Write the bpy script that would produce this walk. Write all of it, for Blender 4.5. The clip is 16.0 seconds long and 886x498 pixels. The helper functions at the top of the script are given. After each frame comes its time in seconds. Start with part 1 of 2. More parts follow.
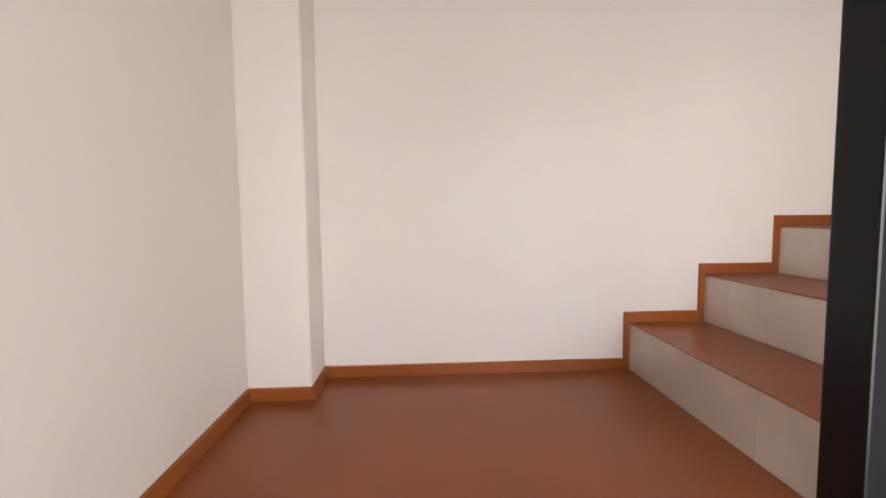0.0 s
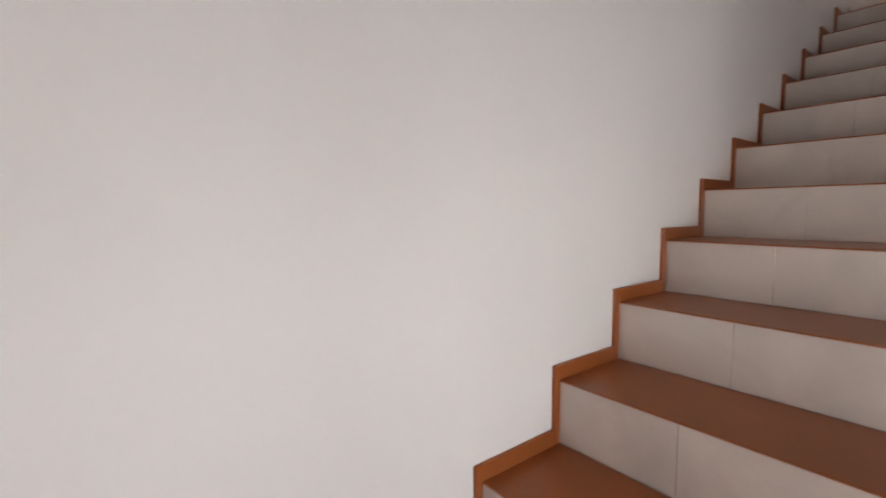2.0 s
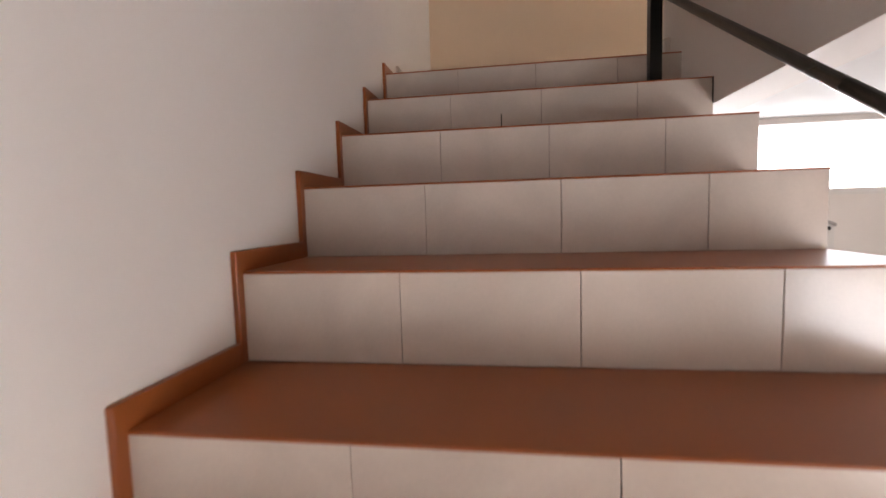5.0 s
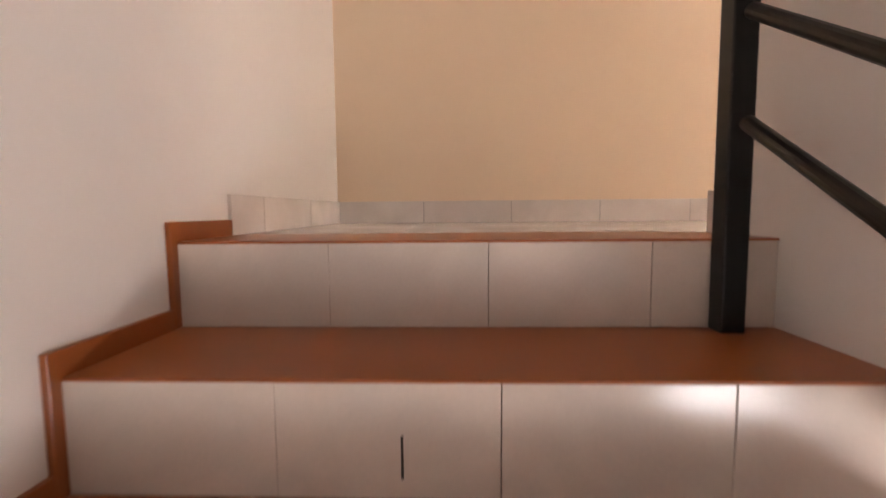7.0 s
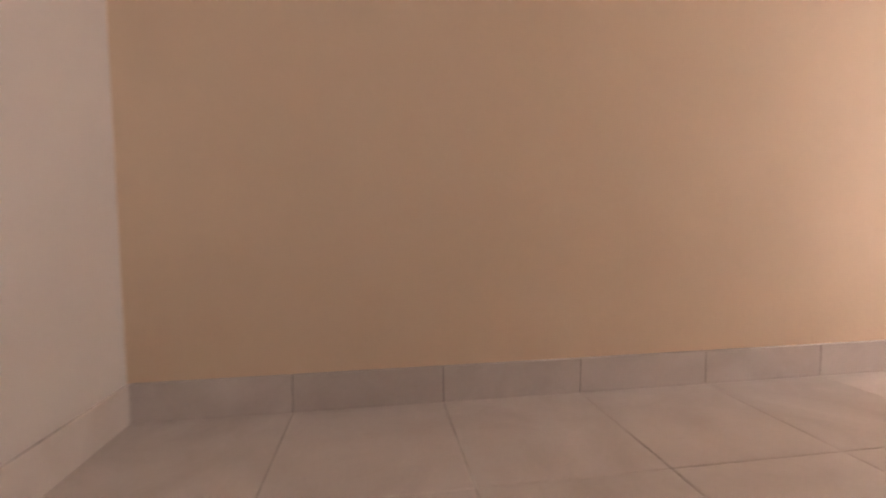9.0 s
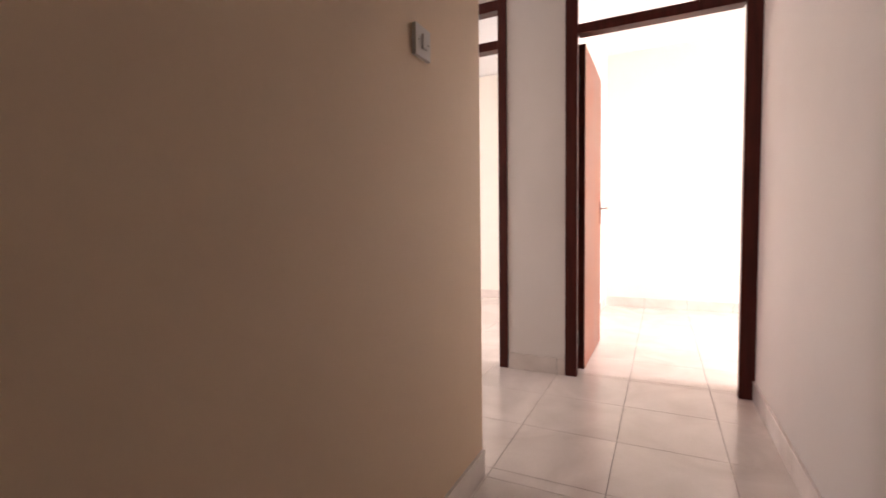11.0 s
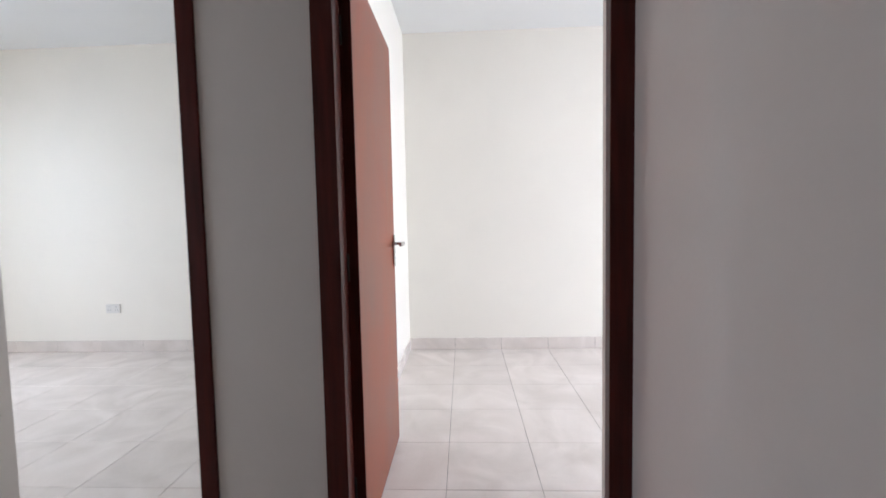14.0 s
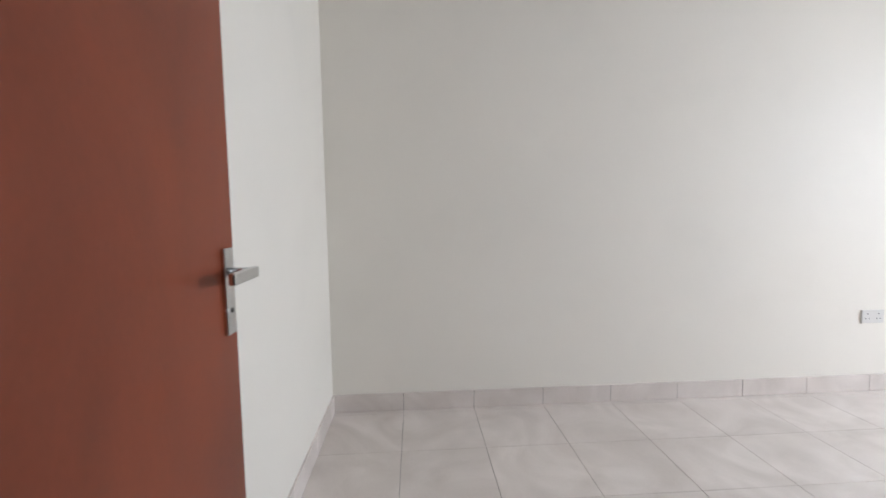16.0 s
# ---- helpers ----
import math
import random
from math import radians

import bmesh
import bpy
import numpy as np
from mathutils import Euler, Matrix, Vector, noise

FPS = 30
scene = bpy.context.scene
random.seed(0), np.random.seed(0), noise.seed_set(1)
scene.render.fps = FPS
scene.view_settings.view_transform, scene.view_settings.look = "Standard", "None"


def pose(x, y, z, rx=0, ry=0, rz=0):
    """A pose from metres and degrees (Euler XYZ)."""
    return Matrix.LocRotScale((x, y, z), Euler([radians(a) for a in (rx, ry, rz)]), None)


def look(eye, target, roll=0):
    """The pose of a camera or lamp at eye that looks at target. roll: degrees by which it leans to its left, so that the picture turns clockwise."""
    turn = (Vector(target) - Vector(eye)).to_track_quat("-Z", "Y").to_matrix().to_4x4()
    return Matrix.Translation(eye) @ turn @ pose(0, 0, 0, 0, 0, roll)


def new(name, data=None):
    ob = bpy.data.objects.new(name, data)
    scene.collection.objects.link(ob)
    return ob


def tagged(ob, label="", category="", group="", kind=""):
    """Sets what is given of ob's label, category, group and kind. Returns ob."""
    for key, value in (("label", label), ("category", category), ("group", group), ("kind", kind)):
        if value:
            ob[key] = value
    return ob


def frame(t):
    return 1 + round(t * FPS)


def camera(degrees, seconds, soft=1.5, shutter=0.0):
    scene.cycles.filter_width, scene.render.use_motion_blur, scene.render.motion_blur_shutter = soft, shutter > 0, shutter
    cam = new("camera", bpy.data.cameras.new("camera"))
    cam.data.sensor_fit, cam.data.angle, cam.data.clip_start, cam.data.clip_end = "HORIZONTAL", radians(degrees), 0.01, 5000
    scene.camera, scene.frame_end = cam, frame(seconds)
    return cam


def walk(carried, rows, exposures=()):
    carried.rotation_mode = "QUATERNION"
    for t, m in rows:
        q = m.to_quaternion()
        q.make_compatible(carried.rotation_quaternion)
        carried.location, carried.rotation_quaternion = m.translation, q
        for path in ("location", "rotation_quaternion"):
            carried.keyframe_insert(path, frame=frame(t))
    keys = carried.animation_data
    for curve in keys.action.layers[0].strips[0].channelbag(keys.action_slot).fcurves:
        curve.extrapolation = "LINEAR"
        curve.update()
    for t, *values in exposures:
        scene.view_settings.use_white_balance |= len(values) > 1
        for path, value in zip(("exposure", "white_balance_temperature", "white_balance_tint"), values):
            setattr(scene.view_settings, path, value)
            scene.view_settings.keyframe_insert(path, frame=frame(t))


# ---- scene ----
DEG = 89.32
RISE, GOING = 0.183, 0.2947          # stair riser and tread
NOSE = 0.021                         # riser set back behind the skirting edge
STEPS = 12
UP = RISE * STEPS                    # upper floor level
XR = 1.249                           # open side of the stair
YN = 4.870                           # cream landing wall
YC = 3.785                           # corridor's south wall
XE = 2.952                           # end of the cream wall
XD = 4.251                           # front of the door frames
XF = 6.959                           # far wall of the bedrooms
YB = 4.848                           # bedroom side wall
TILE, TX, TY = 0.4318, 0.4308, 4.4223
CEIL = 5.10
TE = YC + 0.075                      # back edge of the top tread
SOFFIT = 1.92                        # underside of the upper floor slab


def eye(x, y, z, yaw, pitch, roll):
    """A camera pose: yaw from +y towards -x, pitch up, roll in degrees."""
    return pose(x, y, z) @ pose(0, 0, 0, 0, 0, yaw) @ pose(0, 0, 0, 90 + pitch) @ pose(0, 0, 0, 0, 0, roll)


# ---- camera ----
cam = camera(DEG, 16.0, soft=1.6, shutter=0.3)
ROWS = [
    (0.0, eye(1.677, -0.487, 0.605, 87.12, -4.30, -0.64)),
    (0.5, eye(1.459, -0.380, 0.711, 82.63, -3.69, -1.11)),
    (1.0, eye(1.243, -0.342, 0.847, 76.64, -3.21, -1.31)),
    (1.5, eye(1.049, -0.264, 0.965, 67.01, -3.65, -2.19)),
    (2.0, eye(0.773, -0.100, 1.024, 52.11, -4.93, -0.40)),
    (2.5, eye(0.692, 0.046, 1.127, 40.19, -4.19, -0.23)),
    (3.0, eye(0.619, 0.198, 1.153, 27.41, -3.94, -1.22)),
    (3.2, eye(0.582, 0.326, 1.177, 23.14, -4.10, -1.17)),
    (5.3, eye(0.539, 1.710, 1.670, 7.54, -5.11, -1.38)),
    (5.5, eye(0.573, 1.805, 1.743, 7.00, -5.90, -1.13)),
    (6.0, eye(0.625, 2.092, 1.930, 6.04, -5.52, -1.42)),
    (6.5, eye(0.599, 2.354, 2.087, 3.81, -5.34, -1.52)),
    (7.0, eye(0.607, 2.634, 2.257, 2.12, -4.91, -0.52)),
    (7.5, eye(0.547, 2.903, 2.417, 0.20, -4.50, -0.69)),
    (8.0, eye(0.574, 3.114, 2.490, -1.67, -3.85, -0.5)),
    (8.5, eye(0.624, 3.343, 2.601, -2.57, -3.66, -0.52)),
    (9.0, eye(0.673, 3.569, 2.733, -8.49, -3.54, -0.58)),
    (9.5, eye(0.960, 3.844, 2.839, -23.47, -1.83, -0.01)),
    (9.8, eye(1.056, 3.941, 2.982, -31.03, -3.02, -0.51)),
    (10.0, eye(1.115, 3.981, 3.076, -36.28, -3.42, -0.38)),
    (10.2, eye(1.177, 4.037, 3.094, -42.05, -3.33, -0.46)),
    (12.3, eye(1.664, 4.410, 3.438, -84.86, -3.93, -0.83)),
    (12.5, eye(1.744, 4.409, 3.459, -85.49, -4.13, -0.92)),
    (13.0, eye(2.016, 4.405, 3.459, -86.55, -4.14, -1.10)),
    (13.5, eye(2.375, 4.386, 3.505, -86.79, -4.90, -0.94)),
    (14.0, eye(2.804, 4.324, 3.410, -87.32, -3.69, -1.18)),
    (14.5, eye(3.233, 4.346, 3.417, -87.70, -4.31, -0.99)),
    (15.0, eye(3.650, 4.332, 3.400, -87.65, -4.48, -1.00)),
    (15.5, eye(4.004, 4.335, 3.408, -88.88, -4.68, -1.03)),
    (16.0, eye(4.293, 4.332, 3.402, -93.54, -4.79, -0.86)),
]
EXPOSURES = [(0.0, 2.3, 6950, 16), (1.0, 2.15, 6600, 16), (2.0, 2.15, 6400, 14), (3.0, 2.4, 6250, 13),
             (5.5, 3.15, 7050, 20), (7.0, 3.75, 7250, 22), (7.5, 3.85, 7100, 22), (8.0, 3.7, 6900, 21), (8.5, 3.25, 6950, 23), (9.0, 3.0, 7250, 28), (9.4, 3.05, 7500, 28),
             (9.8, 2.4, 7850, 29), (10.2, 1.5, 7750, 29), (12.5, 1.05, 6450, 27), (13.0, 0.85, 6200, 22), (13.5, 0.45, 5700, 14),
             (14.5, 0.15, 5750, 11), (15.0, 0.05, 5750, 9), (15.5, -0.12, 5800, 9), (16.0, -0.68, 5900, 11)]
walk(cam, ROWS, EXPOSURES)

# ---- light ----
world = bpy.data.worlds.new("sky")
scene.world = world
world.use_nodes = True
nt = world.node_tree
sky = nt.nodes.new("ShaderNodeTexSky")
sky.sky_type = 'NISHITA'
sky.sun_disc = False
sky.sun_elevation = radians(50)
sky.sun_rotation = radians(120)
nt.links.new(sky.outputs[0], nt.nodes["Background"].inputs[0])
nt.nodes["Background"].inputs[1].default_value = 0.10


def area_light(name, x, y, z, towards, w, h, watts, colour):
    """An area lamp of w by h metres: daylight at an opening, or an added fill."""
    lamp = bpy.data.lights.new(name, 'AREA')
    lamp.shape, lamp.size, lamp.size_y, lamp.energy, lamp.color = 'RECTANGLE', w, h, watts, colour
    ob = new(name, lamp)
    ob.matrix_world = look((x, y, z), towards)
    return ob


DAY = (0.93, 0.97, 1.0)
COOL = (0.89, 0.95, 1.0)
area_light("stair_window_light", 2.66, 0.42, 0.3, (0, 0.5, 0.0), 1.4, 1.7, 14.5, COOL)
area_light("high_window_light", 1.9, 4.02, 1.77, (1.9, 0, 1.6), 1.2, 0.32, 1.05, DAY)
# added fill that brightens the upper landing; no known window there
area_light("upper_stair_fill_light", 1.55, 2.85, 4.5, (0, 3.1, 3.4), 1.3, 0.8, 1.3, DAY)
# added fill for the bedroom's far wall, shining through the door wall
area_light("bedroom_fill_light", 3.9, 2.2, 4.35, (7, 2.2, 2.6), 1.9, 1.5, 14, COOL)
area_light("bedroom_south_window_light", 5.2, -1.9, 4.45, (5.6, 3.0, 2.6), 1.6, 1.6, 560, COOL)
area_light("side_bedroom_window_light", 5.2, 10.4, 4.45, (5.6, 5, 2.6), 1.6, 1.6, 200, COOL)
area_light("hall_window_light", 3.6, 7.45, 3.6, (3.6, 4, 3.2), 0.9, 1.2, 10.5, DAY)

# ---- materials ----


def material(name, colour, rough=0.5, metal=0.0, grain=8.0, vary=0.08, bump=0.0, bump_scale=120.0, spread=0.0, stains=0.0, stretch=(1, 1, 1), coat=0.0, second=None, warp=0.0, spec=0.5):
    """A painted, tiled or wooden surface: broad and fine variation, fine relief, an optional spread from piece to piece."""
    m = bpy.data.materials.new(name)
    m.use_nodes = True
    n, l = m.node_tree.nodes, m.node_tree.links
    b = n["Principled BSDF"]
    b.inputs["Roughness"].default_value = rough
    b.inputs["Metallic"].default_value = metal
    b.inputs["Coat Weight"].default_value = coat
    b.inputs["Specular IOR Level"].default_value = spec
    tc = n.new("ShaderNodeTexCoord")
    gp = n.new("ShaderNodeNewGeometry")
    mp = n.new("ShaderNodeMapping")
    mp.inputs["Scale"].default_value = stretch
    l.new(gp.outputs["Position"], mp.inputs[0])
    broad = n.new("ShaderNodeTexNoise")
    broad.inputs["Scale"].default_value = grain
    broad.inputs["Detail"].default_value = 5
    broad.inputs["Distortion"].default_value = warp
    l.new(mp.outputs[0], broad.inputs["Vector"])
    fine = n.new("ShaderNodeTexNoise")
    fine.inputs["Scale"].default_value = grain * 40
    fine.inputs["Detail"].default_value = 3
    l.new(mp.outputs[0], fine.inputs["Vector"])
    mix = n.new("ShaderNodeMix")
    mix.data_type = 'RGBA'
    dark = [c * (1 - vary) for c in colour]
    light = [min(1, c * (1 + vary)) for c in (second or colour)]
    mix.inputs[6].default_value = (*dark, 1)
    mix.inputs[7].default_value = (*light, 1)
    add = n.new("ShaderNodeMath")
    add.operation = 'MULTIPLY_ADD'
    add.inputs[1].default_value = 0.35
    l.new(fine.outputs[0], add.inputs[0])
    ramp = n.new("ShaderNodeMapRange")
    ramp.inputs[1].default_value, ramp.inputs[2].default_value = 0.3, 0.7
    ramp.inputs[3].default_value, ramp.inputs[4].default_value = -0.1, 0.75
    l.new(broad.outputs[0], ramp.inputs[0])
    l.new(ramp.outputs[0], add.inputs[2])
    l.new(add.outputs[0], mix.inputs[0])
    out = mix.outputs[2]
    if spread:
        info = n.new("ShaderNodeObjectInfo")
        hsv = n.new("ShaderNodeHueSaturation")
        rng = n.new("ShaderNodeMapRange")
        rng.inputs[3].default_value, rng.inputs[4].default_value = 1 - spread, 1 + spread
        l.new(info.outputs["Random"], rng.inputs[0])
        l.new(rng.outputs[0], hsv.inputs["Value"])
        l.new(out, hsv.inputs["Color"])
        out = hsv.outputs[0]
    if stains:
        st = n.new("ShaderNodeTexNoise")
        st.inputs["Scale"].default_value = 2.3
        st.inputs["Detail"].default_value = 7
        l.new(gp.outputs["Position"], st.inputs["Vector"])
        sr = n.new("ShaderNodeMapRange")
        sr.inputs[1].default_value, sr.inputs[2].default_value = 0.55, 0.75
        sr.inputs[3].default_value, sr.inputs[4].default_value = 0.0, stains
        l.new(st.outputs[0], sr.inputs[0])
        sm = n.new("ShaderNodeMix")
        sm.data_type = 'RGBA'
        sm.inputs[7].default_value = (*[c * 0.72 for c in colour], 1)
        l.new(sr.outputs[0], sm.inputs[0])
        l.new(out, sm.inputs[6])
        out = sm.outputs[2]
    l.new(out, b.inputs["Base Color"])
    rr = n.new("ShaderNodeMapRange")
    rr.inputs[3].default_value, rr.inputs[4].default_value = rough * 0.8, min(1, rough * 1.25)
    l.new(broad.outputs[0], rr.inputs[0])
    l.new(rr.outputs[0], b.inputs["Roughness"])
    if bump:
        tex = n.new("ShaderNodeTexNoise")
        tex.inputs["Scale"].default_value = bump_scale
        tex.inputs["Detail"].default_value = 4
        l.new(mp.outputs[0], tex.inputs["Vector"])
        bp = n.new("ShaderNodeBump")
        bp.inputs["Strength"].default_value = bump
        bp.inputs["Distance"].default_value = 0.002
        l.new(tex.outputs[0], bp.inputs["Height"])
        l.new(bp.outputs[0], b.inputs["Normal"])
    return m


PAINT = material("off_white_paint", (0.76, 0.705, 0.655), 0.55, grain=1.3, vary=0.03, bump=0.25, bump_scale=60, stains=0.12)
CREAM = material("cream_paint", (0.82, 0.640, 0.46), 0.5, grain=1.3, vary=0.03, bump=0.25, bump_scale=60, stains=0.12)
ROOM = material("ivory_paint", (0.83, 0.78, 0.70), 0.55, grain=1.3, vary=0.02, bump=0.2, bump_scale=60, stains=0.08)
WHITE = material("white_ceiling_paint", (0.80, 0.80, 0.79), 0.7, grain=1.5, vary=0.02, bump=0.2, bump_scale=80)
BROWN = material("brown_glazed_tile", (0.29, 0.080, 0.022), 0.3, grain=2.2, vary=0.14, spread=0.06, spec=0.32, bump=0.03, bump_scale=25)
RISER = material("beige_glazed_tile", (0.58, 0.50, 0.435), 0.2, grain=3.5, vary=0.13, spread=0.04, warp=0.8)
FLOOR = material("ivory_floor_tile", (0.70, 0.62, 0.56), 0.16, grain=2.6, vary=0.09, spread=0.03, stains=0.3, warp=1.3, second=(0.73, 0.66, 0.61))
GROUT = material("dark_grout", (0.16, 0.13, 0.11), 0.9, grain=40, vary=0.2)
STEPGROUT = material("brown_grout", (0.34, 0.275, 0.23), 0.9, grain=40, vary=0.3)
CEMENT = material("grey_cement", (0.35, 0.33, 0.31), 0.9, grain=6, vary=0.12, bump=0.3)
FRAME = material("dark_red_brown_wood", (0.065, 0.011, 0.007), 0.42, grain=6, vary=0.35, spec=0.22, bump=0.15, bump_scale=60, stretch=(6, 6, 0.6))
LEAF = material("red_brown_veneer", (0.20, 0.043, 0.017), 0.34, grain=1.6, vary=0.3, stretch=(2.2, 2.2, 0.9), spec=0.32, warp=0.6)
BLACK = material("black_enamel", (0.003, 0.0036, 0.005), 0.28, grain=2, vary=0.2, spec=0.3)
CHROME = material("brushed_nickel", (0.66, 0.66, 0.66), 0.25, metal=1.0, grain=30, vary=0.05)
STEEL = material("dull_steel", (0.5, 0.47, 0.42), 0.4, metal=1.0, grain=30, vary=0.15)
PLASTIC = material("white_plastic", (0.70, 0.67, 0.63), 0.35, grain=10, vary=0.02)
DARK = material("dark_gap", (0.03, 0.025, 0.02), 0.8, grain=30, vary=0.2)

GLASS = bpy.data.materials.new("clear_glass")
GLASS.use_nodes = True
gb = GLASS.node_tree.nodes["Principled BSDF"]
gb.inputs["Base Color"].default_value = (0.97, 0.98, 1, 1)
gb.inputs["Roughness"].default_value = 0.02
gb.inputs["Transmission Weight"].default_value = 1.0
gb.inputs["IOR"].default_value = 1.05

# ---- mesh helpers ----


def boxes(bm, *spans):
    """Adds boxes given as (x0, x1, y0, y1, z0, z1)."""
    for x0, x1, y0, y1, z0, z1 in spans:
        v = [bm.verts.new((x, y, z)) for z in (z0, z1) for y in (y0, y1) for x in (x0, x1)]
        for f in ((0, 2, 3, 1), (4, 5, 7, 6), (0, 1, 5, 4), (2, 6, 7, 3), (0, 4, 6, 2), (1, 3, 7, 5)):
            bm.faces.new([v[i] for i in f])
    return bm


def box(*span, bevel=0.0, segments=2):
    bm = boxes(bmesh.new(), span)
    if bevel:
        bmesh.ops.bevel(bm, geom=bm.edges[:], offset=bevel, segments=segments, affect='EDGES', profile=0.6)
    return bm


def prism(outline, z0, z1):
    """A flat plate with the given outline between two heights."""
    bm = bmesh.new()
    low = [bm.verts.new((x, y, z0)) for x, y in outline]
    high = [bm.verts.new((x, y, z1)) for x, y in outline]
    bm.faces.new(low[::-1])
    bm.faces.new(high)
    for k in range(len(outline)):
        m = (k + 1) % len(outline)
        bm.faces.new((low[k], low[m], high[m], high[k]))
    return bm


def rod(a, b, radius, sides=14):
    """A round bar from a to b."""
    bm = bmesh.new()
    a, b = Vector(a), Vector(b)
    q = (b - a).to_track_quat('Z', 'Y').to_matrix().to_4x4()
    bmesh.ops.create_cone(bm, cap_ends=True, segments=sides, radius1=radius, radius2=radius, depth=(b - a).length, matrix=Matrix.Translation((a + b) / 2) @ q)
    for f in bm.faces:
        f.smooth = len(f.verts) == 4
    return bm


def mesh_of(name, bm, mat):
    me = bpy.data.meshes.new(name)
    bmesh.ops.recalc_face_normals(bm, faces=bm.faces[:])
    bm.to_mesh(me)
    bm.free()
    me.materials.append(mat)
    return me


def part(name, bm, mat, parent=None, label=""):
    ob = new(name, mesh_of(name, bm, mat))
    ob.parent = parent
    return tagged(ob, label)


def structure(name, bm, mat, label, category):
    return tagged(part(name, bm, mat), label, category, kind="structure")


def thing(name, at, label, category, group=""):
    ob = new(name)
    ob.location = at
    return tagged(ob, label, category, group)


def under(name, bm, mat, owner, label=""):
    """A part built in world coordinates under an Empty that stands elsewhere."""
    bmesh.ops.translate(bm, vec=-owner.location, verts=bm.verts[:])
    return part(name, bm, mat, owner, label)


# ---- walls ----
LOW = -1.9
structure("wall_west", box(-0.2, 0.0, -1.3, YN + 0.15, LOW, CEIL), PAINT, "off-white painted wall beside the stair flight", "wall")
structure("wall_south", box(0.0, 2.6, -1.264, -1.064, LOW, CEIL), PAINT, "off-white painted wall of the half landing", "wall")
structure("pilaster", box(0.0, 0.204, -1.064, -0.854, 0.0, CEIL, bevel=0.004), PAINT, "off-white painted square pilaster in the stairwell corner", "pilaster")
structure("wall_north", box(0.0, XE, YN, YN + 0.15, UP - 0.3, CEIL), CREAM, "warm cream painted wall of the upper landing", "wall")
# the gap at z 4.1 to 4.9 is invented, to let the landing fill through
structure("wall_stairwell", boxes(bmesh.new(), (XR, XR + 0.15, 0.9, YC, SOFFIT, 4.1), (XR, XR + 0.15, 0.9, 2.2, 4.1, CEIL), (XR, XR + 0.15, 3.5, YC, 4.1, CEIL), (XR, XR + 0.15, 2.2, 3.5, 4.9, CEIL)), PAINT, "painted wall above the open side of the stair", "wall")
structure("wall_corridor", box(XR + 0.15, XD + 0.01, YC - 0.15, YC, UP - 0.3, CEIL), PAINT, "off-white painted corridor wall", "wall")
structure("wall_east", boxes(bmesh.new(), (2.6, 2.8, -1.3, -0.3, LOW, CEIL), (2.6, 2.8, 1.3, YC - 0.15, LOW, CEIL), (2.6, 2.8, YC - 0.15, 4.0, LOW, UP - 0.3), (2.6, 2.8, -0.3, 1.3, LOW, -0.55), (2.6, 2.8, -0.3, 1.3, 1.3, CEIL)), PAINT, "off-white painted stairwell wall with a window opening", "wall")
structure("wall_under_landing", boxes(bmesh.new(), (XR - 1.249, 2.6, 3.85, 4.0, LOW, 1.62), (XR - 1.249, XR + 0.06, 3.85, 4.0, 1.62, SOFFIT), (2.5, 2.6, 3.85, 4.0, 1.62, SOFFIT)), PAINT, "pale grey-white wall under the upper landing", "wall")
structure("wall_hall_west", box(XE - 0.15, XE, YN + 0.15, 7.3, UP - 0.3, CEIL), PAINT, "off-white painted hall wall", "wall")
structure("wall_hall_end", boxes(bmesh.new(), (XE - 0.15, 3.15, 7.3, 7.45, UP - 0.3, CEIL), (4.05, XD + 0.17, 7.3, 7.45, UP - 0.3, CEIL), (3.15, 4.05, 7.3, 7.45, UP - 0.3, UP + 0.8), (3.15, 4.05, 7.3, 7.45, UP + 2.0, CEIL)), PAINT, "off-white painted wall at the end of the hall", "wall")
HEAD = UP + 2.46                     # top of the door frames
W0, W1 = XD + 0.012, XD + 0.222
# besides the doors, an invented unseen opening at y 1.3 to 3.3 admits the bedroom fill
structure("wall_doors", boxes(bmesh.new(), (W0, W1, -1.2, 1.3, UP - 0.3, HEAD), (W0, W1, 3.3, 3.815, UP - 0.3, HEAD), (W0, W1, 1.3, 3.3, UP - 0.3, 3.0), (W0, W1, 1.3, 3.3, 4.5, HEAD), (W0, W1, 4.775, 5.21, UP - 0.3, HEAD), (W0, W1, 6.14, 7.3, UP - 0.3, HEAD), (W0, W1, -1.2, 7.3, HEAD, CEIL)), PAINT, "off-white painted wall with two door openings", "wall")
structure("wall_partition", box(W1, XF, YB, YB + 0.15, UP - 0.3, CEIL), ROOM, "ivory painted wall between the bedrooms", "wall")
structure("wall_far", box(XF, XF + 0.2, -1.4, 9.9, UP - 0.3, CEIL), ROOM, "ivory painted bedroom wall", "wall")
structure("wall_bedroom_south", boxes(bmesh.new(), (W0, 4.45, -1.4, -1.2, UP - 0.3, CEIL), (5.75, XF, -1.4, -1.2, UP - 0.3, CEIL), (4.45, 5.75, -1.4, -1.2, UP - 0.3, 3.05), (4.45, 5.75, -1.4, -1.2, 4.45, CEIL)), ROOM, "ivory painted bedroom wall with a window opening", "wall")
structure("wall_side_bedroom_window", boxes(bmesh.new(), (W0, 4.45, 9.7, 9.9, UP - 0.3, CEIL), (5.75, XF, 9.7, 9.9, UP - 0.3, CEIL), (4.45, 5.75, 9.7, 9.9, UP - 0.3, 3.05), (4.45, 5.75, 9.7, 9.9, 4.45, CEIL)), ROOM, "ivory painted wall with a wide window opening", "wall")
structure("wall_side_bedroom", box(W0, W1, 7.45, 9.7, UP - 0.3, CEIL), ROOM, "ivory painted bedroom wall", "wall")
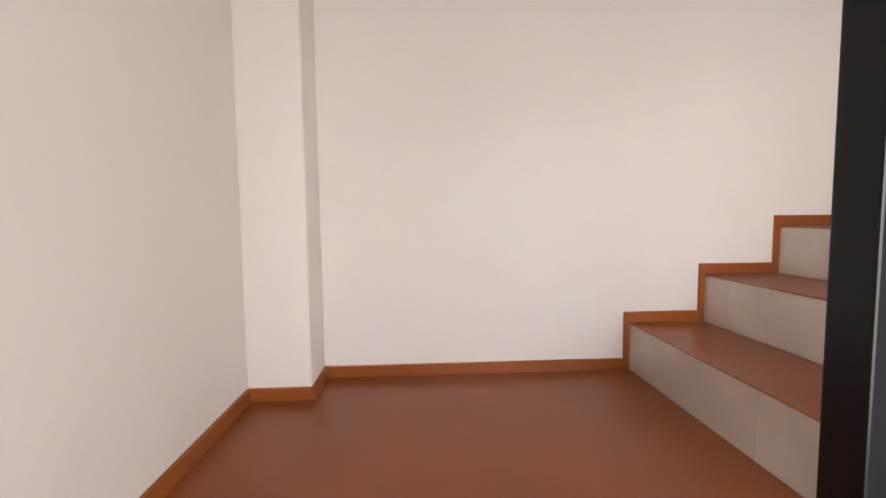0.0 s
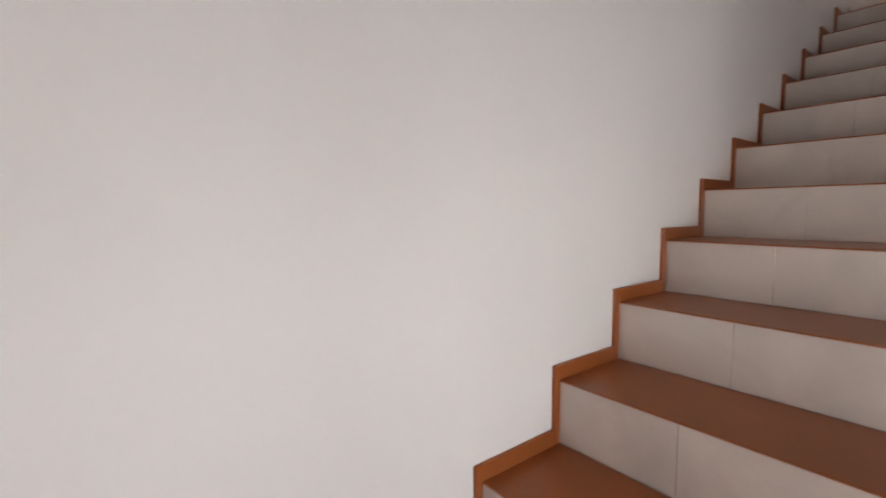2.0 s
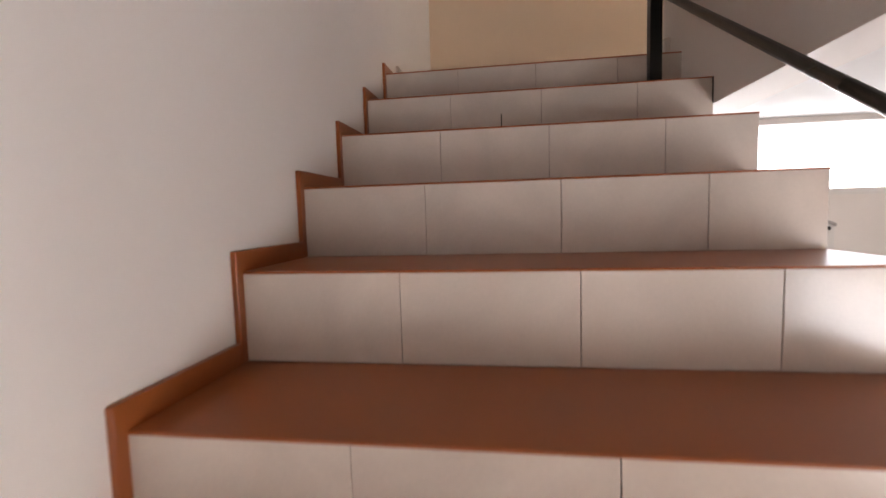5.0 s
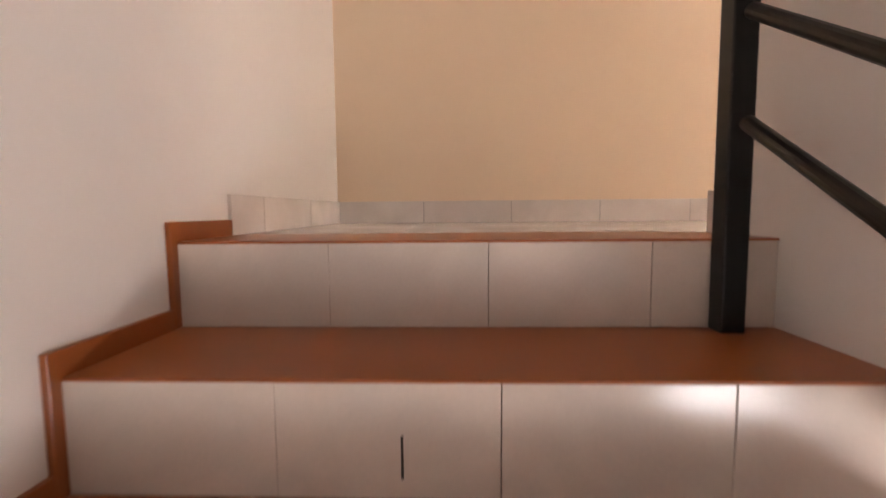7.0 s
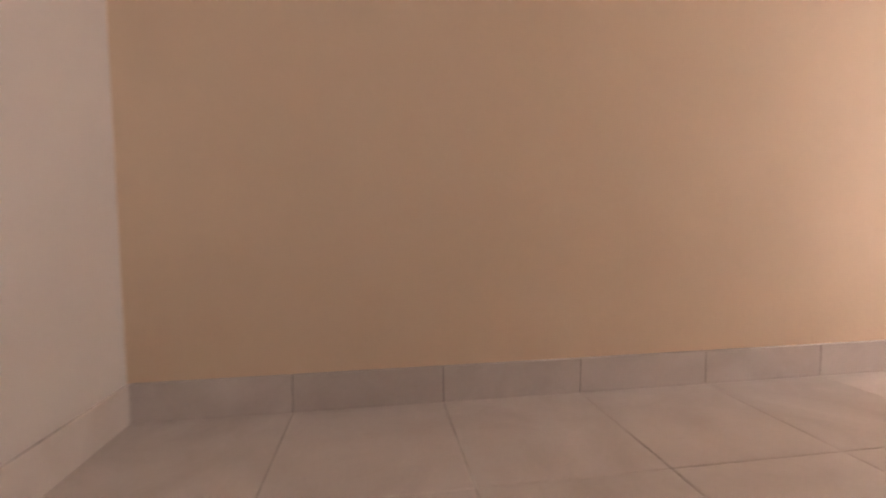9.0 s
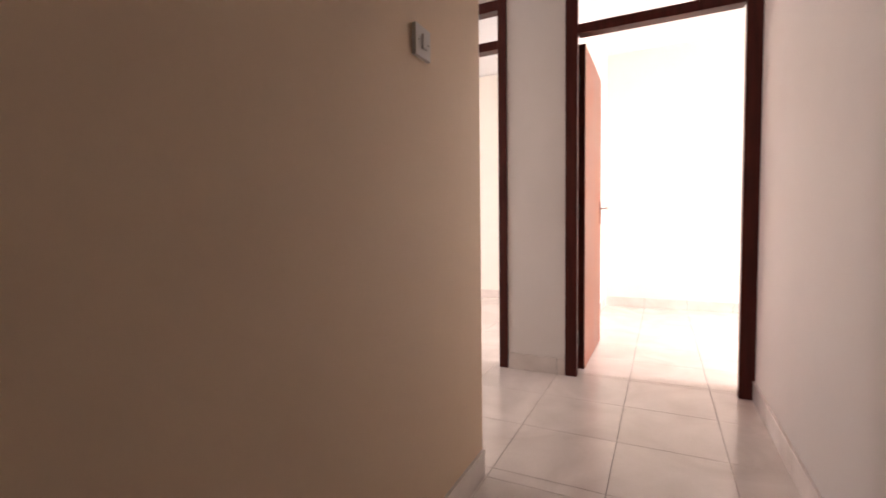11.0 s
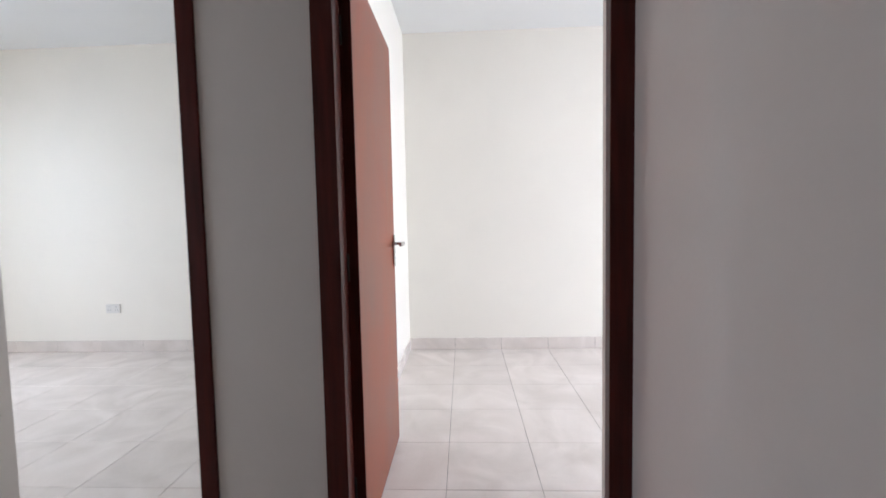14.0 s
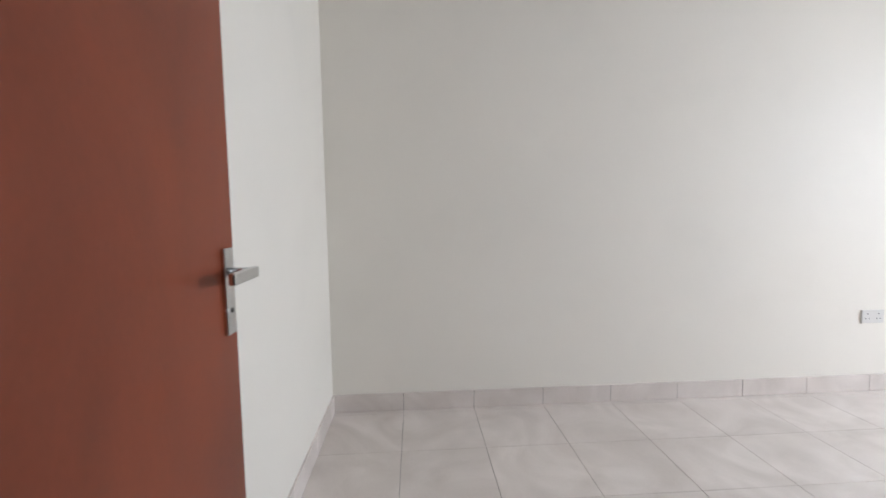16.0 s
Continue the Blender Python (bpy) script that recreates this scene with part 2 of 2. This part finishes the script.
structure("ceiling", box(-0.2, XF + 0.2, -1.4, 9.9, CEIL, CEIL + 0.15), WHITE, "plain white painted ceiling", "ceiling")
structure("ceiling_slab", box(XR + 0.001, 2.6, 0.9, 3.99, SOFFIT + 0.001, UP - 0.02), WHITE, "white painted underside of the upper floor slab", "ceiling")
structure("ground", box(0.0, 2.6, -1.06, 3.99, LOW - 0.1, LOW), CEMENT, "plain cement floor at the stair foot", "floor")

# ---- high window under the landing ----
win = thing("window_1", (1.9, 3.93, 1.62), "narrow high window glowing with daylight under the landing", "window")
tagged(win, kind="structure")
for s in ((1.31, 2.5, 3.9, 3.95, 1.622, 1.632), (1.31, 1.335, 3.9, 3.95, 1.632, 1.919), (2.475, 2.5, 3.9, 3.95, 1.632, 1.919)):
    under("window_frame", box(*s), PLASTIC, win)
pane = under("pane", box(1.335, 2.475, 3.922, 3.927, 1.632, 1.935), GLASS, win)
pane.visible_shadow = False
structure("window_sill", box(1.31, 2.5, 3.84, 3.9, 1.6, 1.622), PLASTIC, "thin white sill of the high window", "sill")
meter = thing("wall_box", (1.86, 3.85, 1.36), "pale grey wall box with a curved dark lid", "box")
arc = [(1.835 + dx * 0.0135, 1.497 - 1.9 * (dx * 0.0135) ** 2) for dx in range(-10, 11)]
body = bmesh.new()
lid = bmesh.new()
for bm, pts, y0 in ((body, [(1.97, 1.36), (1.70, 1.36)] + arc, 3.77), (lid, arc + [(x, z + 0.011) for x, z in arc[::-1]], 3.757)):
    front = [bm.verts.new((x, y0, z)) for x, z in pts]
    back = [bm.verts.new((x, 3.85, z)) for x, z in pts]
    bm.faces.new(front)
    bm.faces.new(back[::-1])
    for k in range(len(pts)):
        m = (k + 1) % len(pts)
        bm.faces.new((front[k], back[k], back[m], front[m]))
under("body", body, PLASTIC, meter)
under("lid", lid, CEMENT, meter, "dull grey curved lid")
under("knob", rod((1.94, 3.771, 1.452), (1.94, 3.757, 1.452), 0.009), DARK, meter, "dark knob")

# ---- floors ----
floor_low = structure("floor_landing", box(0.0, 2.6, -1.064, GOING + 0.03, -0.16, 0.0), BROWN, "glossy red-brown floor of the half landing", "floor")
floor_up = structure("floor", boxes(bmesh.new(), (0.0, XE, TE, YN, UP - 0.2, UP - 0.009), (XE, XD + 0.1, YC, 7.3, UP - 0.2, UP - 0.009), (XR + 0.01, XE, YC, TE, UP - 0.2, UP - 0.009), (XD + 0.1, XF, -1.2, 9.7, UP - 0.2, UP - 0.009)), GROUT, "ivory ceramic tile floor with thin dark joints", "floor")

# ---- stairs ----
stairs = thing("staircase", (0, 0, 0), "tiled stair flight with red-brown treads and pale risers", "staircase")
bm = bmesh.new()
prof = [(GOING + NOSE + 0.012, 0.0)]
for i in range(1, STEPS + 1):
    prof += [(GOING * i + NOSE + 0.012, RISE * i - 0.0052), (GOING * (i + 1) + NOSE + 0.012, RISE * i - 0.0052)]
prof[-1] = (TE, UP - 0.0052)
prof += [(TE, UP - 0.27), (GOING * 11.8, UP - 0.27), (GOING + NOSE + 0.25, -0.16), (GOING + NOSE + 0.012, -0.16)]
va = [bm.verts.new((0.0, y, z)) for y, z in prof]
vb = [bm.verts.new((XR - 0.004, y, z)) for y, z in prof]
bm.faces.new(va)
bm.faces.new(vb[::-1])
for i in range(len(prof)):
    j = (i + 1) % len(prof)
    bm.faces.new((va[i], vb[i], vb[j], va[j]))
under("flight", bm, STEPGROUT, stairs)
CUTS = [(0.0, 0.3326), (0.3335, 0.6655), (0.667, 0.9985), (1.0, XR)]
plates = [mesh_of("riser_tile", box(a, b, 0, 0.011, 0.0, RISE - 0.0055, bevel=0.001, segments=1), RISER) for a, b in CUTS]
slab = mesh_of("tread", box(0.0, XR + 0.001, -0.0015, GOING, -0.005, 0, bevel=0.0018), BROWN)
TOP_END = TE - GOING * STEPS - NOSE
CORNER = [(0.0, -0.0015), (XR + 0.001, -0.0015), (XR + 0.001, TOP_END - 0.088), (XR - 0.024, TOP_END - 0.078), (XR - 0.125, TOP_END), (0.0, TOP_END)]
top_slab = mesh_of("tread", prism(CORNER, -0.005, 0), BROWN)
for i in range(1, STEPS + 1):
    y, z = GOING * i + NOSE, RISE * i
    t = new("tread", top_slab if i == STEPS else slab)
    t.parent, t.location = stairs, (0, y, z)
    for p in plates:
        r = new("riser_tile", p)
        r.parent, r.location = stairs, (0, y, z - RISE + 0.0005)
under("crack", box(0.519, 0.523, GOING * 11 + NOSE - 0.0012, GOING * 11 + NOSE + 0.002, 1.862, 1.928), DARK, stairs, "short dark crack")

under("gap", boxes(bmesh.new(), (XR - 0.004, XR + 0.005, GOING * 11 + NOSE - 0.003, GOING * 11 + NOSE + 0.01, 1.925, 2.012)), DARK, stairs, "dark chipped gap beside the wall")

# stepped skirting on the long wall
SK = 0.042
skirt = thing("stair_skirting", (0, 0, 0), "red-brown stepped tile skirting along the stair wall", "skirting")
tagged(skirt, kind="structure")
for i in range(1, STEPS + 1):
    end = YC + 0.006 if i == STEPS else GOING * (i + 1)
    under("skirting_piece", box(-0.001, 0.012, GOING * i, end, RISE * (i - 1), RISE * i + SK, bevel=0.0015, segments=1), BROWN, skirt)
for s in ((-0.001, 0.012, -0.854, GOING, 0, SK), (0.0, 0.216, -0.855, -0.842, 0, SK), (0.2035, 0.216, -1.065, -0.855, 0, SK), (0.216, 2.6, -1.065, -1.052, 0, SK)):
    under("skirting_piece", box(*s), BROWN, skirt)
corner_skirt = thing("landing_skirting", (XR, YC, UP), "beige tile skirting block at the stairwell wall corner", "skirting")
tagged(corner_skirt, kind="structure")
under("skirting_piece", box(XR - 0.024, XR + 0.001, 3.69, YC - 0.004, UP, UP + 0.105, bevel=0.002), FLOOR, corner_skirt)

# ---- railing ----
railing = thing("stair_railing", (1.12, 0, 0), "black enamelled steel stair railing with sloping round bars", "railing")
PX = 1.128
SLOPE = RISE / GOING
for x, y, z, r in ((PX, 0.103, 0.0, 0.034), (PX, 1.63, RISE * 5, 0.0235), (PX + 0.008, 3.53, RISE * 11, 0.0235)):
    under("post", box(x - r, x + r, y - r, y + r, z, z + 1.05, bevel=0.004), BLACK, railing)
for z0 in (2.39, 2.585, 2.80):
    under("bar", rod((PX, 0.085, z0 + SLOPE * (0.085 - 3.447)), (PX, 3.48, z0 + SLOPE * (3.48 - 3.447)), 0.0138), BLACK, railing)
bm = boxes(bmesh.new(), (PX - 0.03, PX + 0.03, 0.03, 3.52, -0.02, 0.02))
for v in bm.verts:
    v.co.z += 3.06 + SLOPE * (v.co.y - 3.49)
bmesh.ops.bevel(bm, geom=bm.edges[:], offset=0.006, segments=2, affect='EDGES')
under("handrail", bm, BLACK, railing)

# ---- door frames and doors ----


def door_frame(name, y0, y1, left, right, back=0.0):
    """A frame with a glazed transom; clear opening y0..y1, jamb faces left and right wide."""
    f = tagged(thing(name, (XD, (y0 + y1) / 2, UP), "dark red-brown wooden door frame with a glazed transom", "door frame"), kind="structure")
    x1 = XD + 0.087
    for a, b, s in ((y1, y1 + left, 1), (y0 - right, y0, -1)):
        jamb = box(XD, x1 - 0.04, a, b, UP, HEAD - 0.002, bevel=0.003)
        reb = (x1 - 0.041, x1 + (back if s > 0 else 0), a + (0.015 if s > 0 else 0), b - (0 if s > 0 else 0.015), UP, HEAD - 0.002)
        boxes(jamb, reb)
        under("jamb", jamb, FRAME, f)
    under("transom_bar", box(XD + 0.002, x1 - 0.002, y0 + 0.0005, y1 - 0.0005, UP + 2.138, UP + 2.196, bevel=0.003), FRAME, f)
    under("head", box(XD + 0.002, x1 - 0.002, y0 + 0.0005, y1 - 0.0005, UP + 2.39, HEAD - 0.002, bevel=0.003), FRAME, f)
    p = under("pane", box(XD + 0.05, XD + 0.054, y0, y1, UP + 2.195, UP + 2.392), GLASS, f)
    p.visible_shadow = False
    return f


frame_main = door_frame("door_frame_1", 3.86, 4.729, 0.073, 0.078, 0.05)
frame_side = door_frame("door_frame_2", 5.243, 6.10, 0.06, 0.059)
under("strike_plate", boxes(bmesh.new(), (XD + 0.053, XD + 0.085, 3.8445, 3.8465, 3.20, 3.325)), STEEL, frame_main, "dull steel strike plate")
under("strike_slot", boxes(bmesh.new(), (XD + 0.06, XD + 0.079, 3.8466, 3.8472, 3.285, 3.312), (XD + 0.06, XD + 0.079, 3.8466, 3.8472, 3.22, 3.262)), DARK, frame_main, "dark latch slots")

door = thing("door_1", (4.365, 4.72, UP), "red-brown veneered flush door standing wide open", "door")
tagged(door, kind="structure")
leaf = under("leaf", box(4.395, 5.2265, 4.702, 4.745, UP + 0.012, UP + 2.125, bevel=0.002), LEAF, door)
for z in (UP + 0.22, UP + 1.05, UP + 1.88):
    under("hinge", rod((4.3905, 4.741, z - 0.05), (4.3905, 4.741, z + 0.05), 0.006), DARK, door, "dark hinge")
# strip added on the hinge edge: dark wood colour that also holds its shade
under("hinge_edge", box(4.391, 4.3955, 4.7025, 4.7445, UP + 0.013, UP + 2.124), FRAME, door, "dark wooden hinge edge, its shade put into the colour")
under("lock_plate", box(5.165, 5.205, 4.693, 4.7022, 3.168, 3.338, bevel=0.003), CHROME, door, "brushed nickel backplate")
under("neck", rod((5.185, 4.695, 3.29), (5.185, 4.652, 3.29), 0.009), CHROME, door)
bm = box(5.075, 5.194, 4.640, 4.654, 3.279, 3.301, bevel=0.005)
under("lever", bm, CHROME, door, "brushed nickel lever")
under("keyhole", rod((5.185, 4.6935, 3.215), (5.185, 4.692, 3.215), 0.005), DARK, door)
under("lock_edge", box(5.2262, 5.228, 4.710, 4.734, 3.16, 3.34), STEEL, door)

# ---- switch and sockets ----
sw = thing("light_switch", (2.49, YN, 3.688), "white plastic light switch on the cream wall", "light switch")
under("plate", box(2.447, 2.533, YN - 0.014, YN + 0.001, 3.645, 3.731, bevel=0.003), PLASTIC, sw)
bm = box(2.478, 2.502, YN - 0.021, YN - 0.013, 3.668, 3.708, bevel=0.003)
under("rocker", bm, PLASTIC, sw)
for x in (2.462, 2.518):
    under("screw", rod((x, YN - 0.0135, 3.688), (x, YN - 0.0155, 3.688), 0.003, 8), STEEL, sw)


def socket(y0, y1, z0, z1, gangs, label):
    s = thing("wall_socket", (XF, (y0 + y1) / 2, (z0 + z1) / 2), label, "socket")
    under("plate", box(XF - 0.01, XF + 0.001, y0, y1, z0, z1, bevel=0.003), PLASTIC, s)
    for g in range(gangs):
        yc = y0 + (y1 - y0) * (g + 0.5) / gangs
        zc = (z0 + z1) / 2
        for dy, dz in ((0, 0.018), (-0.012, -0.012), (0.012, -0.012)):
            under("pin_hole", box(XF - 0.0106, XF - 0.009, yc + dy - 0.003, yc + dy + 0.003, zc + dz - 0.004, zc + dz + 0.004), DARK, s)
    return s


socket(1.33, 1.48, 2.645, 2.73, 2, "white double wall socket low on the ivory wall")
socket(7.66, 7.80, 2.575, 2.66, 2, "white wall socket low on the side bedroom wall")

# ---- floor tiles and tile baseboards ----
BB = 0.108
g = 0.0009
full = mesh_of("tile", box(g, TILE - g, g, TILE - g, -0.010, 0, bevel=0.0012, segments=1), FLOOR)


def lay(x0, x1, y0, y1):
    """Tiles of the one grid over a rectangle; cut pieces at its edges."""
    cut = {}
    i0, i1 = math.floor((x0 - TX) / TILE), math.ceil((x1 - TX) / TILE)
    j0, j1 = math.floor((y0 - TY) / TILE), math.ceil((y1 - TY) / TILE)
    for i in range(i0, i1):
        for j in range(j0, j1):
            px, py = TX + i * TILE, TY + j * TILE
            a, b = max(px, x0) - px, min(px + TILE, x1) - px
            c, d = max(py, y0) - py, min(py + TILE, y1) - py
            if b - a < 0.012 or d - c < 0.012:
                continue
            key = tuple(round(v, 3) for v in (a, b, c, d))
            if key == (0, round(TILE, 3), 0, round(TILE, 3)):
                me = full
            else:
                if key not in cut:
                    cut[key] = mesh_of("tile", box(a + g, b - g, c + g, d - g, -0.010, 0, bevel=0.0012, segments=1), FLOOR)
                me = cut[key]
            t = new("tile", me)
            t.parent, t.location = floor_up, (px, py, UP)


lay(0.0, XE, TE, YN)
lay(XR + 0.001, XE, YC, TE + 0.0017)
corner_tile = new("tile", mesh_of("tile", prism([(XR, YC - 0.012), (XR, TE - 0.001), (XR - 0.121, TE - 0.001), (XR - 0.022, YC - 0.002)], -0.0045, 0.0005), FLOOR))
corner_tile.parent, corner_tile.location = floor_up, (0, 0, UP)
lay(XE, XD + 0.1, YC, 7.3)
lay(XD + 0.1, XF, -1.2, YB)
lay(XD + 0.1, XF, YB + 0.15, 9.7)


def baseboard(name, axis, at, side, a, b, phase):
    """Tile baseboard along a wall: axis 'x' or 'y', wall face at `at`, thickness towards side."""
    owner = tagged(thing(name, (0, 0, UP), "ivory tile baseboard with dark joints", "baseboard"), kind="structure")
    k = math.floor((a - phase) / TILE)
    while phase + k * TILE < b:
        p, q = max(a, phase + k * TILE) + 0.0012, min(b, phase + (k + 1) * TILE) - 0.0012
        k += 1
        if q - p < 0.01:
            continue
        lo, hi = sorted((at - 0.001 * side, at + 0.011 * side))
        s = (p, q, lo, hi) if axis == 'x' else (lo, hi, p, q)
        under("baseboard_tile", box(*s, UP + 0.0005, UP + BB, bevel=0.0012, segments=1), FLOOR, owner)
    lo, hi = sorted((at - 0.001 * side, at + 0.007 * side))
    s = (a + 0.003, b - 0.003, lo, hi) if axis == 'x' else (lo, hi, a + 0.003, b - 0.003)
    under("grout", box(*s, UP, UP + BB - 0.002), GROUT, owner)


baseboard("baseboard_1", 'y', 0.0, 1, YC + 0.007, YN, TY)
baseboard("baseboard_2", 'x', YN, -1, 0.011, XE, TX)
baseboard("baseboard_3", 'x', YC, 1, XR + 0.001, XD, TX)
baseboard("baseboard_4", 'y', W0, -1, 4.805, 5.181, TY)
baseboard("baseboard_5", 'y', XF, -1, -1.2, YB, TY)
baseboard("baseboard_6", 'x', YB, -1, W1, XF - 0.011, TX)
baseboard("baseboard_7", 'y', XF, -1, YB + 0.15, 9.7, TY)
baseboard("baseboard_8", 'y', XE, 1, YN, 7.3, TY)
